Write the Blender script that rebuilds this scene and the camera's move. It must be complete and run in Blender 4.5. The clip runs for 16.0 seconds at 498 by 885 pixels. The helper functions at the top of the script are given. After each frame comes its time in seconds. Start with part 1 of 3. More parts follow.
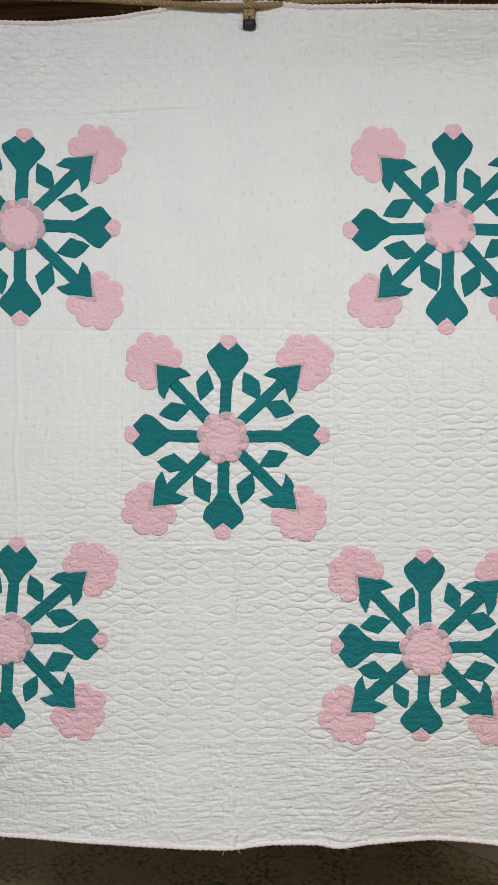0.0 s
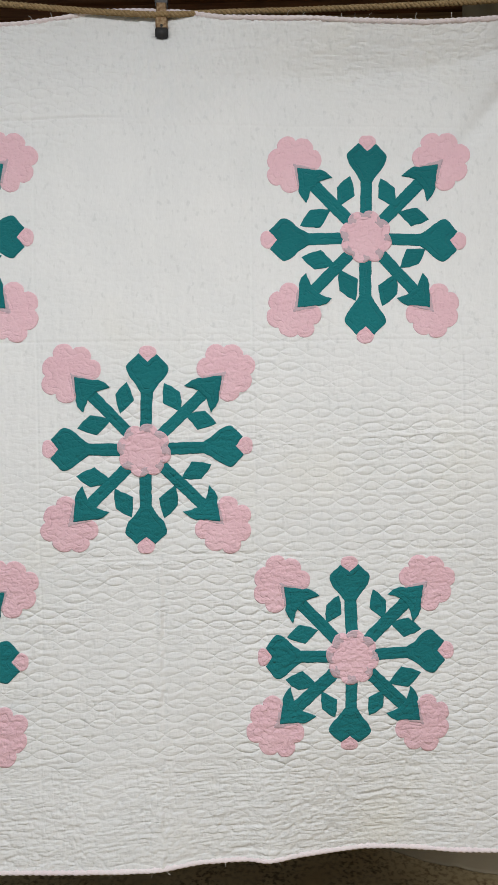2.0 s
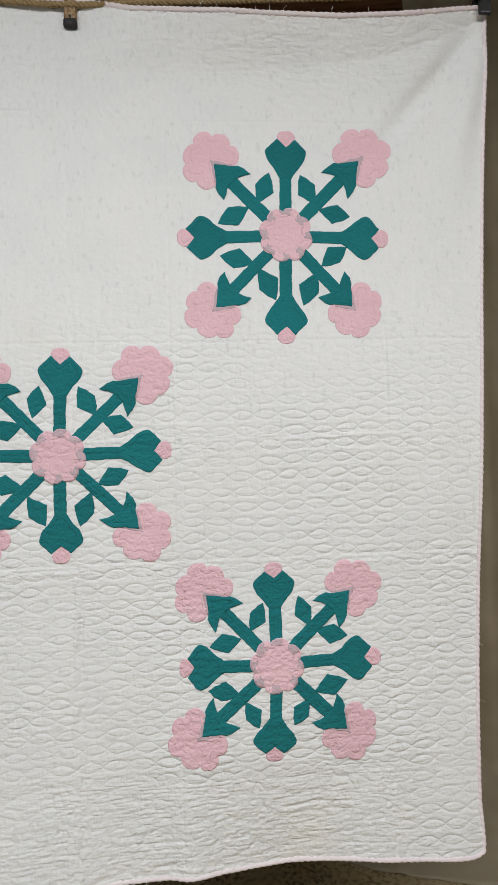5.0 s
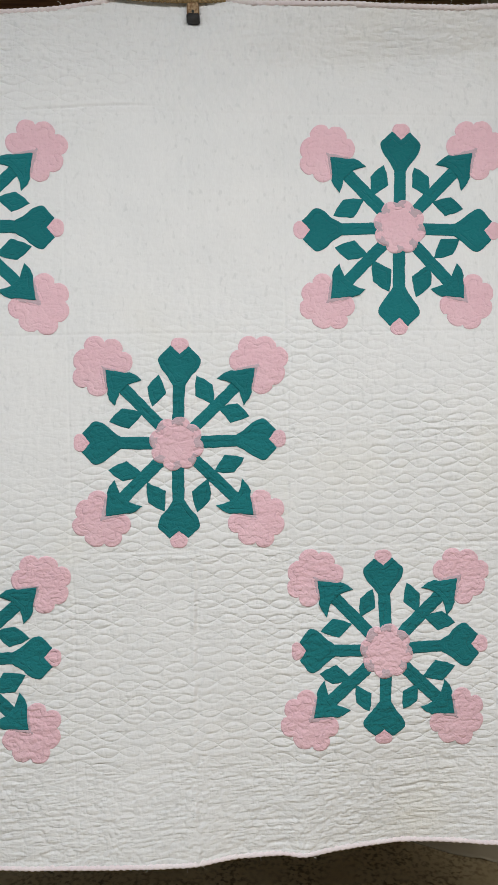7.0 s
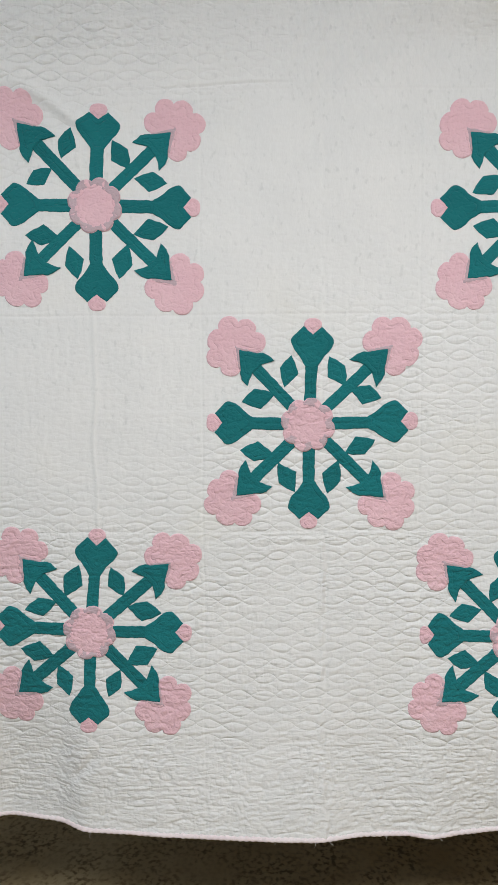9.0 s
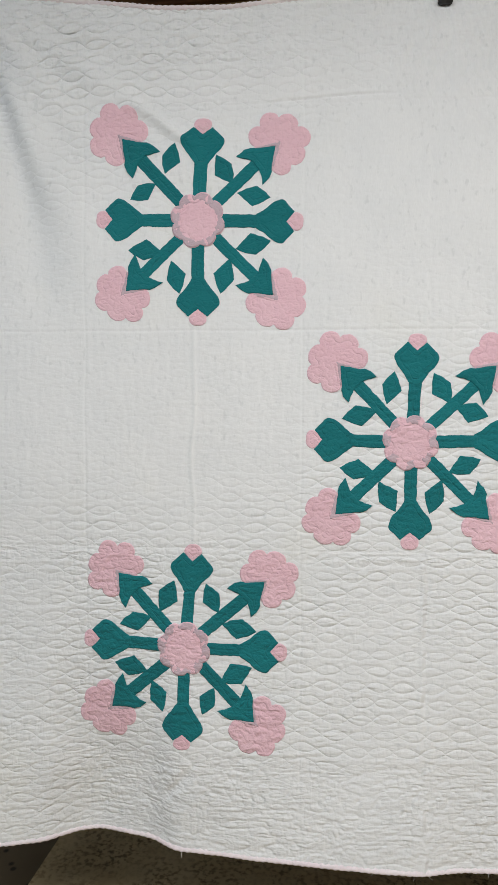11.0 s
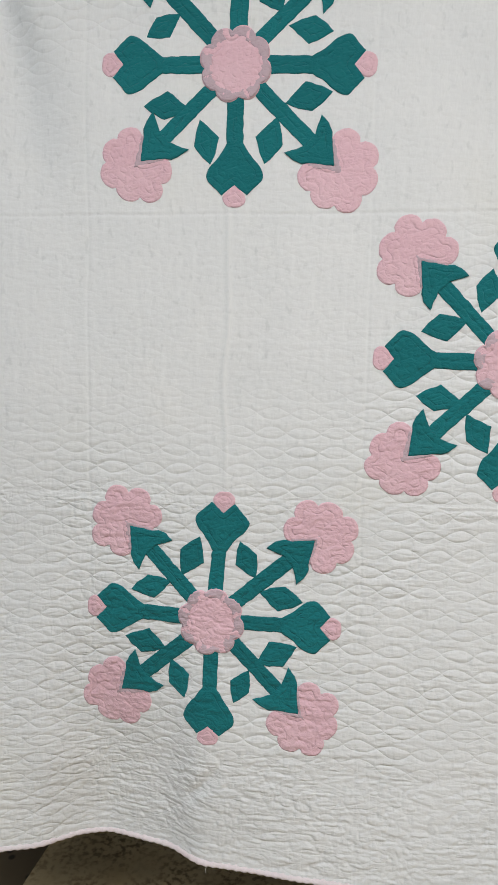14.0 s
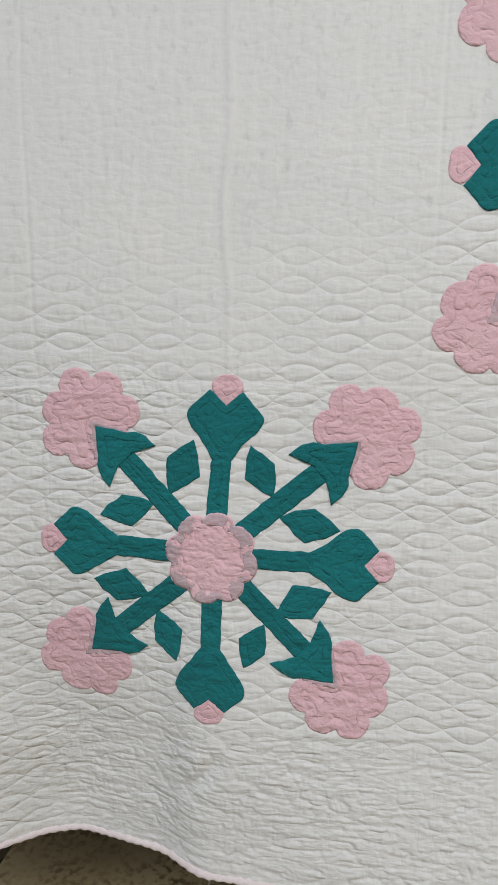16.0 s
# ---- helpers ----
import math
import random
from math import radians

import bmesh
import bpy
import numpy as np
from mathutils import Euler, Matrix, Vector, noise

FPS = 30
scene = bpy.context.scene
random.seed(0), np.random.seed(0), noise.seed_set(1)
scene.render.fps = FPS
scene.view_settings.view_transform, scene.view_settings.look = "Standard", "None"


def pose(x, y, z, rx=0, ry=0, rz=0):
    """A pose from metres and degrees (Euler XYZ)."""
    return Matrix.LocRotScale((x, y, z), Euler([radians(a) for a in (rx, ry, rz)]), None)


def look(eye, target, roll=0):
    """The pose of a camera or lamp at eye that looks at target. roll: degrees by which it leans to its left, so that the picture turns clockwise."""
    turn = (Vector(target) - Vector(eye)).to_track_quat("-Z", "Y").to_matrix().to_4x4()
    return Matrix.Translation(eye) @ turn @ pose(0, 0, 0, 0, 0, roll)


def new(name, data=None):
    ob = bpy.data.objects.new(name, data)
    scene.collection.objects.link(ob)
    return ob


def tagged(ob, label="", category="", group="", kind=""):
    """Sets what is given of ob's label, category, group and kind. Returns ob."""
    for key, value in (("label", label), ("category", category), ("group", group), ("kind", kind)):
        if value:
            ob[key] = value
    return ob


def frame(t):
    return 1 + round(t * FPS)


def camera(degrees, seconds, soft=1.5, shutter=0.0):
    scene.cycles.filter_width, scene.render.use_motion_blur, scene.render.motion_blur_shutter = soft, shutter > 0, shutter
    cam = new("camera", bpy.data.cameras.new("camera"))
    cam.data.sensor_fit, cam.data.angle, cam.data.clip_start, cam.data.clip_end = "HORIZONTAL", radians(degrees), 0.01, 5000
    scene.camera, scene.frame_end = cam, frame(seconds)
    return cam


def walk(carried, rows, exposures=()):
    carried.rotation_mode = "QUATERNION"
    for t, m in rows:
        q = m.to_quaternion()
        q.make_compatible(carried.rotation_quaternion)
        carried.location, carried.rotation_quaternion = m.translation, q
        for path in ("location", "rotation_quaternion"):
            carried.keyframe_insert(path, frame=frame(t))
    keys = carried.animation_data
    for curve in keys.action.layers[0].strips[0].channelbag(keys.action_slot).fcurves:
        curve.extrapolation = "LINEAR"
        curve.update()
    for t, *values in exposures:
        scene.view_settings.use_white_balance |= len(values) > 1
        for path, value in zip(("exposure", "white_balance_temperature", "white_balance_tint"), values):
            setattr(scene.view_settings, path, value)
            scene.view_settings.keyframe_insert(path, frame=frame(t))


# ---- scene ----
cam = camera(42.65, 16.0)
PATH = [
    (0, (0.0896, -1.3767, 1.2844), (0.0617, 0.6225, 1.2359), 0.23),
    (0.5, (0.0441, -1.3807, 1.2931), (0.0596, 0.6189, 1.2568), 0.14),
    (1, (0.0482, -1.3893, 1.2919), (0.1053, 0.6095, 1.2526), -0.14),
    (1.5, (0.0852, -1.3747, 1.2902), (0.1733, 0.6230, 1.2527), -0.53),
    (2, (0.1625, -1.3638, 1.2949), (0.2717, 0.6330, 1.2645), -0.94),
    (2.5, (0.2118, -1.3571, 1.2918), (0.3369, 0.6388, 1.2669), -1.22),
    (3, (0.2402, -1.3412, 1.2903), (0.3889, 0.6532, 1.2735), -1.47),
    (4.25, (0.2980, -1.3340, 1.2945), (0.4820, 0.6600, 1.2720), -1.58),
    (5.5, (0.2494, -1.3329, 1.2977), (0.4270, 0.6589, 1.2683), -1.62),
    (6, (0.1888, -1.3361, 1.2999), (0.3560, 0.6566, 1.2659), -1.40),
    (6.5, (0.1394, -1.3441, 1.3000), (0.2833, 0.6502, 1.2561), -1.20),
    (7, (0.0860, -1.3462, 1.2962), (0.2050, 0.6496, 1.2435), -1.11),
    (7.5, (0.0343, -1.3430, 1.2965), (0.1238, 0.6539, 1.2290), -1.00),
    (8, (-0.0154, -1.3391, 1.2916), (0.0379, 0.6586, 1.2115), -0.81),
    (8.5, (-0.0675, -1.3398, 1.2949), (-0.0482, 0.6577, 1.1982), -0.65),
    (9, (-0.1014, -1.3401, 1.2927), (-0.1146, 0.6572, 1.1915), -0.42),
    (9.5, (-0.1401, -1.3430, 1.2972), (-0.1803, 0.6542, 1.2005), -0.14),
    (10, (-0.1723, -1.3327, 1.3021), (-0.2567, 0.6638, 1.2171), 0.17),
    (12.5, (-0.2621, -1.3068, 1.3237), (-0.4493, 0.6828, 1.2441), 0.18),
    (13, (-0.2796, -1.2785, 1.3064), (-0.4719, 0.7091, 1.1942), 0.30),
    (13.5, (-0.2978, -1.2058, 1.2711), (-0.4857, 0.7795, 1.1188), 0.64),
    (14, (-0.2918, -1.0366, 1.2308), (-0.4879, 0.9439, 1.0328), 1.00),
    (14.5, (-0.2860, -0.8851, 1.1999), (-0.5012, 1.0865, 0.9422), 1.13),
    (15, (-0.3126, -0.8314, 1.1608), (-0.5259, 1.1344, 0.8606), 0.98),
    (15.5, (-0.3389, -0.7885, 1.1310), (-0.5452, 1.1734, 0.8017), 0.63),
    (16, (-0.3291, -0.7318, 1.0958), (-0.5419, 1.2257, 0.7452), 0.41),
]
walk(cam, [(t, look(eye, target, roll)) for t, eye, target, roll in PATH],
     exposures=[(0, 0.0), (13.0, 0.0), (14.5, -0.06), (16, -0.13)])

# ---------------------------------------------------------------- world and light
world = bpy.data.worlds.new("daylight")
scene.world = world
world.use_nodes = True
wn = world.node_tree.nodes
sky = wn.new("ShaderNodeTexSky")
sky.sky_type, sky.sun_disc, sky.sun_elevation, sky.sun_rotation = "NISHITA", False, radians(35), radians(250)
wn["Background"].inputs[1].default_value = 0.1
world.node_tree.links.new(sky.outputs[0], wn["Background"].inputs[0])


def area(name, eye, target, sx, sy, watts, colour):
    data = bpy.data.lights.new(name, "AREA")
    data.shape, data.size, data.size_y, data.energy, data.color = "RECTANGLE", sx, sy, watts, colour
    ob = new(name, data)
    ob.matrix_world = look(eye, target)
    return ob


area("ceiling_light", (0.35, -1.80, 2.52), (0.35, -1.50, 0.0), 3.0, 0.6, 78, (0.99, 0.985, 0.98))
area("window_light", (-2.95, -1.3, 1.75), (0.0, -0.5, 1.35), 1.4, 1.4, 23, (0.78, 0.90, 1.0))

# ---------------------------------------------------------------- materials


def nodes_of(name):
    m = bpy.data.materials.new(name)
    m.use_nodes = True
    nt = m.node_tree
    return m, nt, nt.nodes["Principled BSDF"]


def noise_tex(nt, scale, detail=3.0, stretch=(1, 1, 1), coord="Object"):
    tc, mp, n = nt.nodes.new("ShaderNodeTexCoord"), nt.nodes.new("ShaderNodeMapping"), nt.nodes.new("ShaderNodeTexNoise")
    mp.inputs["Scale"].default_value = stretch
    n.inputs["Scale"].default_value, n.inputs["Detail"].default_value = scale, detail
    nt.links.new(tc.outputs[coord], mp.inputs[0])
    nt.links.new(mp.outputs[0], n.inputs["Vector"])
    return n.outputs["Fac"]


def ramp(nt, fac, stops):
    r = nt.nodes.new("ShaderNodeValToRGB")
    while len(r.color_ramp.elements) < len(stops):
        r.color_ramp.elements.new(0.5)
    for e, (p, c) in zip(r.color_ramp.elements, stops):
        e.position, e.color = p, (*c, 1)
    nt.links.new(fac, r.inputs[0])
    return r.outputs[0]


def mix(nt, fac, a, b, mode="MIX"):
    m = nt.nodes.new("ShaderNodeMix")
    m.data_type, m.blend_type = "RGBA", mode
    for value, sock in ((fac, m.inputs[0]), (a, m.inputs[6]), (b, m.inputs[7])):
        if isinstance(value, (int, float)):
            sock.default_value = value
        elif isinstance(value, tuple):
            sock.default_value = (*value, 1)
        else:
            nt.links.new(value, sock)
    return m.outputs[2]


def bump(nt, b, height, strength, distance):
    n = nt.nodes.new("ShaderNodeBump")
    n.inputs["Strength"].default_value, n.inputs["Distance"].default_value = strength, distance
    nt.links.new(height, n.inputs["Height"])
    if b.inputs["Normal"].links:
        nt.links.new(b.inputs["Normal"].links[0].from_socket, n.inputs["Normal"])
    nt.links.new(n.outputs[0], b.inputs["Normal"])


def math_node(nt, operation, *values):
    m = nt.nodes.new("ShaderNodeMath")
    m.operation = operation
    for sock, value in zip(m.inputs, values):
        if isinstance(value, (int, float)):
            sock.default_value = value
        else:
            nt.links.new(value, sock)
    return m.outputs[0]


def cotton(name, base, deep, stain, vary=0.06, crinkled=False, puckered=0.5):
    """Washed cotton: soft tone changes, faint stains, weave and fine puckers in relief."""
    m, nt, b = nodes_of(name)
    tone = ramp(nt, noise_tex(nt, 9, 4, coord="Object"), [(0.3, deep), (0.7, base)])
    spots = ramp(nt, noise_tex(nt, 3.1, 5), [(0.56, (0, 0, 0)), (0.80, (1, 1, 1))])
    col = mix(nt, spots, tone, stain)
    info = nt.nodes.new("ShaderNodeObjectInfo")
    rnd = ramp(nt, info.outputs["Random"], [(0.0, (1 - vary,) * 3), (1.0, (1.0,) * 3)])
    col = mix(nt, 1.0, col, rnd, "MULTIPLY")
    slub = ramp(nt, noise_tex(nt, 420, 2, (1, 1, 0.25)), [(0.35, (0.965,) * 3), (0.65, (1.0,) * 3)])
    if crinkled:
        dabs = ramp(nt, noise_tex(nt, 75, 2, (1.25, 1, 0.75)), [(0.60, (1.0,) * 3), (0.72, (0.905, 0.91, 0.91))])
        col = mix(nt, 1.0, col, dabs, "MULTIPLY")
    nt.links.new(mix(nt, 1.0, col, slub, "MULTIPLY"), b.inputs["Base Color"])
    b.inputs["Roughness"].default_value = 0.92
    b.inputs["Specular IOR Level"].default_value = 0.2
    b.inputs["Sheen Weight"].default_value = 0.06
    if crinkled:
        # washed, shrunken wadding: tight creases, as strong as the cloth is rucked there
        at = nt.nodes.new("ShaderNodeAttribute")
        at.attribute_name = "rucked"
        for scale, stretch, depth in ((62, (0.40, 1, 1.35), 0.0007), (125, (0.45, 1, 1.6), 0.0002), (60, (1.3, 1, 0.5), 0.0004)):
            crease = ramp(nt, noise_tex(nt, scale, 1.2, stretch), [(0.36, (1,) * 3), (0.5, (0,) * 3), (0.64, (1,) * 3)])
            bump(nt, b, math_node(nt, "MULTIPLY", crease, at.outputs["Fac"]), 1.0, depth)
        # stitched rows of pointed ovals, on the warped cloth coordinates
        uv, sep = nt.nodes.new("ShaderNodeUVMap"), nt.nodes.new("ShaderNodeSeparateXYZ")
        uv.uv_map = "stitching"
        nt.links.new(uv.outputs[0], sep.inputs[0])
        fu = math_node(nt, "FRACT", sep.outputs[0])
        row = math_node(nt, "SUBTRACT", math_node(nt, "FRACT", sep.outputs[1]), 0.5)
        arc = math_node(nt, "MULTIPLY", math_node(nt, "POWER", math_node(nt, "SINE", math_node(nt, "MULTIPLY", fu, math.pi)), 0.85), 0.0100 / 0.0322)
        d1 = math_node(nt, "ABSOLUTE", math_node(nt, "SUBTRACT", row, arc))
        d2 = math_node(nt, "ABSOLUTE", math_node(nt, "ADD", row, arc))
        line = ramp(nt, math_node(nt, "MINIMUM", d1, d2), [(0.0, (0,) * 3), (0.06, (0.7,) * 3), (0.16, (1,) * 3)])
        st = nt.nodes.new("ShaderNodeAttribute")
        st.attribute_name = "stitched"
        bump(nt, b, math_node(nt, "MULTIPLY", line, st.outputs["Fac"]), 1.0, 0.0010)
    else:
        for scale, depth in ((60, 0.00065), (130, 0.00035)):
            crease = ramp(nt, noise_tex(nt, scale, 1.2, (0.8, 1, 1.2)), [(0.41, (1,) * 3), (0.5, (0,) * 3), (0.59, (1,) * 3)])
            bump(nt, b, crease, puckered, depth)
        # a line of quilting set in from the edge of the patch
        at = nt.nodes.new("ShaderNodeAttribute")
        at.attribute_name = "inset"
        near = math_node(nt, "ABSOLUTE", math_node(nt, "SUBTRACT", at.outputs["Fac"], 1.0))
        line = ramp(nt, near, [(0.0, (0,) * 3), (0.06, (0.7,) * 3), (0.16, (1,) * 3)])
        worn = ramp(nt, noise_tex(nt, 55, 2), [(0.35, (1.0,) * 3), (0.60, (0.0,) * 3)])
        bump(nt, b, mix(nt, 1.0, line, worn, "LIGHTEN"), 1.0, 0.0009)
    bump(nt, b, noise_tex(nt, 110, 2, (0.6, 1, 1.4)), 0.3, 0.0022)
    bump(nt, b, noise_tex(nt, 1500, 1), 0.15, 0.0004)
    return m


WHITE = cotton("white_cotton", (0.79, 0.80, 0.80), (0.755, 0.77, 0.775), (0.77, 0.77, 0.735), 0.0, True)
GREEN = cotton("teal_cotton", (0.013, 0.192, 0.208), (0.010, 0.163, 0.180), (0.020, 0.212, 0.226), 0.12, False, 1.0)
PINK = cotton("pink_cotton", (0.82, 0.555, 0.615), (0.78, 0.505, 0.57), (0.82, 0.59, 0.64), 0.05, False, 0.9)
MAUVE = cotton("mauve_cotton", (0.60, 0.455, 0.505), (0.54, 0.42, 0.47), (0.67, 0.49, 0.54), 0.08, False, 0.8)
BINDING = cotton("pale_pink_cotton", (0.80, 0.735, 0.745), (0.77, 0.67, 0.695), (0.80, 0.76, 0.755), 0.0)
THREAD = cotton("white_thread", (0.80, 0.78, 0.76), (0.75, 0.72, 0.70), (0.78, 0.72, 0.70))


def timber(name, dark, light, grain=(1.2, 12, 22), rough=0.55):
    m, nt, b = nodes_of(name)
    info = nt.nodes.new("ShaderNodeObjectInfo")
    g = ramp(nt, noise_tex(nt, 4, 6, grain), [(0.3, dark), (0.7, light)])
    wide = ramp(nt, noise_tex(nt, 1.3, 3), [(0.3, (0.7,) * 3), (0.7, (1.0,) * 3)])
    rnd = ramp(nt, info.outputs["Random"], [(0.0, (0.78,) * 3), (1.0, (1.0,) * 3)])
    nt.links.new(mix(nt, 1.0, mix(nt, 1.0, g, wide, "MULTIPLY"), rnd, "MULTIPLY"), b.inputs["Base Color"])
    b.inputs["Roughness"].default_value = rough
    bump(nt, b, noise_tex(nt, 5, 6, grain), 0.3, 0.004)
    return m


DARK_WOOD = timber("dark_brown_timber", (0.15, 0.055, 0.02), (0.31, 0.13, 0.05))
MID_WOOD = timber("brown_timber", (0.26, 0.135, 0.055), (0.44, 0.25, 0.11))
TAUPE = timber("taupe_painted_board", (0.40, 0.325, 0.25), (0.50, 0.42, 0.335), rough=0.7)


def plain(name, base, other, rough=0.8, metal=0.0, scale=8, relief=0.2, depth=0.002):
    m, nt, b = nodes_of(name)
    col = ramp(nt, noise_tex(nt, scale, 6), [(0.35, base), (0.68, other)])
    nt.links.new(col, b.inputs["Base Color"])
    b.inputs["Roughness"].default_value, b.inputs["Metallic"].default_value = rough, metal
    bump(nt, b, noise_tex(nt, scale * 6, 4), relief, depth)
    return m


PLASTER = plain("plaster", (0.27, 0.26, 0.25), (0.33, 0.32, 0.305), scale=2)
CANVAS = plain("beige_canvas", (0.34, 0.285, 0.195), (0.43, 0.365, 0.26), 0.95, scale=5, relief=0.35, depth=0.004)
RUBBER = plain("black_rubber", (0.02, 0.02, 0.021), (0.035, 0.035, 0.036), 0.65, scale=60)
BLACK = plain("black_plastic", (0.012, 0.012, 0.013), (0.02, 0.02, 0.02), 0.35, scale=40)
DARK_STEEL = plain("dark_grey_steel", (0.045, 0.046, 0.05), (0.075, 0.075, 0.08), 0.5, 0.3, scale=70)
STEEL = plain("dull_steel", (0.20, 0.20, 0.21), (0.34, 0.33, 0.32), 0.45, 0.9, scale=70)
RUST = plain("rusted_steel", (0.42, 0.31, 0.18), (0.17, 0.075, 0.03), 0.7, 0.35, scale=150, relief=0.4)
ROPE = plain("hemp_rope", (0.27, 0.18, 0.085), (0.40, 0.285, 0.145), 0.95, scale=220, relief=0.6, depth=0.002)


def mottled(name, base, light, dark, spots):
    """Sheet vinyl or stained concrete: clouds of tone with darker specks or round spots."""
    m, nt, b = nodes_of(name)
    col = ramp(nt, noise_tex(nt, 5, 4), [(0.32, base), (0.70, light)])
    if spots:
        v = nt.nodes.new("ShaderNodeTexVoronoi")
        v.inputs["Scale"].default_value, v.inputs["Randomness"].default_value = spots, 1.0
        tc = nt.nodes.new("ShaderNodeTexCoord")
        nt.links.new(tc.outputs["Object"], v.inputs["Vector"])
        fac = ramp(nt, v.outputs["Distance"], [(0.12, (1, 1, 1)), (0.24, (0, 0, 0))])
    else:
        fine = noise_tex(nt, 70, 7)
        fac = ramp(nt, fine, [(0.46, (0, 0, 0)), (0.62, (1, 1, 1))])
        patch = ramp(nt, noise_tex(nt, 9, 3), [(0.36, (0.2,) * 3), (0.60, (1,) * 3)])
        fac = mix(nt, 1.0, fac, patch, "MULTIPLY")
    nt.links.new(mix(nt, fac, col, dark), b.inputs["Base Color"])
    b.inputs["Roughness"].default_value = 0.62
    bump(nt, b, noise_tex(nt, 60, 5), 0.25, 0.002)
    return m


VINYL = mottled("mottled_vinyl", (0.40, 0.305, 0.165), (0.49, 0.395, 0.235), (0.15, 0.103, 0.05), 0)
CONCRETE = mottled("stained_concrete", (0.085, 0.064, 0.038), (0.125, 0.098, 0.060), (0.014, 0.011, 0.008), 22)

# ---------------------------------------------------------------- building helpers


def mesh_from(name, verts, faces, mat, smooth=True):
    me = bpy.data.meshes.new(name)
    me.from_pydata([tuple(map(float, v)) for v in verts], [], faces)
    me.materials.append(mat)
    me.polygons.foreach_set("use_smooth", [smooth] * len(me.polygons))
    me.update()
    return me


def place(name, verts, faces, mat, parent=None, label="", smooth=True):
    """A mesh object from world coordinates, its origin at its middle, under a parent that is not turned."""
    verts = np.asarray(verts, float)
    mid = (verts.min(0) + verts.max(0)) / 2
    ob = new(name, mesh_from(name, verts - mid, faces, mat, smooth))
    base = Vector((0, 0, 0))
    p = parent
    while p:
        base, p = base + p.location, p.parent
    ob.parent, ob.location = parent, Vector(mid) - base
    return tagged(ob, label=label) if label else ob


def bm_place(name, bm, mat, parent=None, label="", smooth=False):
    bm.verts.index_update()
    verts = [v.co[:] for v in bm.verts]
    faces = [[v.index for v in f.verts] for f in bm.faces]
    bm.free()
    return place(name, verts, faces, mat, parent, label, smooth)


def box(x0, x1, y0, y1, z0, z1, bevel=0.0, m=None):
    bm = bmesh.new()
    bmesh.ops.create_cube(bm, size=1)
    bmesh.ops.transform(bm, verts=bm.verts, matrix=Matrix.LocRotScale(((x0 + x1) / 2, (y0 + y1) / 2, (z0 + z1) / 2), None, (x1 - x0, y1 - y0, z1 - z0)))
    if bevel:
        bmesh.ops.bevel(bm, geom=bm.edges[:], offset=bevel, segments=2, affect="EDGES")
    if m:
        bmesh.ops.transform(bm, verts=bm.verts, matrix=m)
    return bm


def tube(points, radius, sides=8, taper=1.0):
    """Vertices and faces of a tube along points."""
    pts = [Vector(p) for p in points]
    verts, faces = [], []
    side = Vector((0, 0, 1)) if abs((pts[1] - pts[0]).normalized().z) < 0.9 else Vector((1, 0, 0))
    for i, p in enumerate(pts):
        d = (pts[min(i + 1, len(pts) - 1)] - pts[max(i - 1, 0)]).normalized()
        side = (side - d * side.dot(d)).normalized()
        other = d.cross(side)
        r = radius * (1 + (taper - 1) * i / (len(pts) - 1))
        for k in range(sides):
            a = 2 * math.pi * k / sides
            verts.append(p + r * (math.cos(a) * side + math.sin(a) * other))
    for i in range(len(pts) - 1):
        for k in range(sides):
            a, b = i * sides + k, i * sides + (k + 1) % sides
            faces.append((a, b, b + sides, a + sides))
    faces.append(tuple(range(sides))[::-1])
    faces.append(tuple(range((len(pts) - 1) * sides, len(pts) * sides)))
    return verts, faces


# ---------------------------------------------------------------- the quilt's surface


def lattice(ix, iz, seed):
    n = (ix.astype(np.int64) * 374761393 + iz.astype(np.int64) * 668265263 + seed * 974634777) & 0x7FFFFFFF
    n = ((n ^ (n >> 13)) * 1274126177) & 0x7FFFFFFF
    n = ((n ^ (n >> 16)) * 668265263) & 0x7FFFFFFF
    return (n ^ (n >> 15)) / 0x7FFFFFFF


def vnoise(x, z, seed):
    """Smooth noise from -1 to 1, of cell size 1."""
    x, z = np.asarray(x, float), np.asarray(z, float)
    ix, iz = np.floor(x), np.floor(z)
    fx, fz = x - ix, z - iz
    fx, fz = fx**3 * (fx * (6 * fx - 15) + 10), fz**3 * (fz * (6 * fz - 15) + 10)
    a, b = lattice(ix, iz, seed), lattice(ix + 1, iz, seed)
    c, d = lattice(ix, iz + 1, seed), lattice(ix + 1, iz + 1, seed)
    return 2 * ((a * (1 - fx) + b * fx) * (1 - fz) + (c * (1 - fx) + d * fx) * fz) - 1


def smooth(e0, e1, v):
    t = np.clip((v - e0) / (e1 - e0), 0, 1)
    return t * t * (3 - 2 * t)


def curve_through(knots):
    """A smooth line through (position, value) knots."""
    xs, ys = np.array(knots).T
    fine = np.linspace(xs[0], xs[-1], 400)
    vals = np.interp(fine, xs, ys)
    k = np.hanning(13)
    vals = np.convolve(np.pad(vals, 6, mode="edge"), k / k.sum(), "valid")
    return lambda v: np.interp(v, fine, vals)


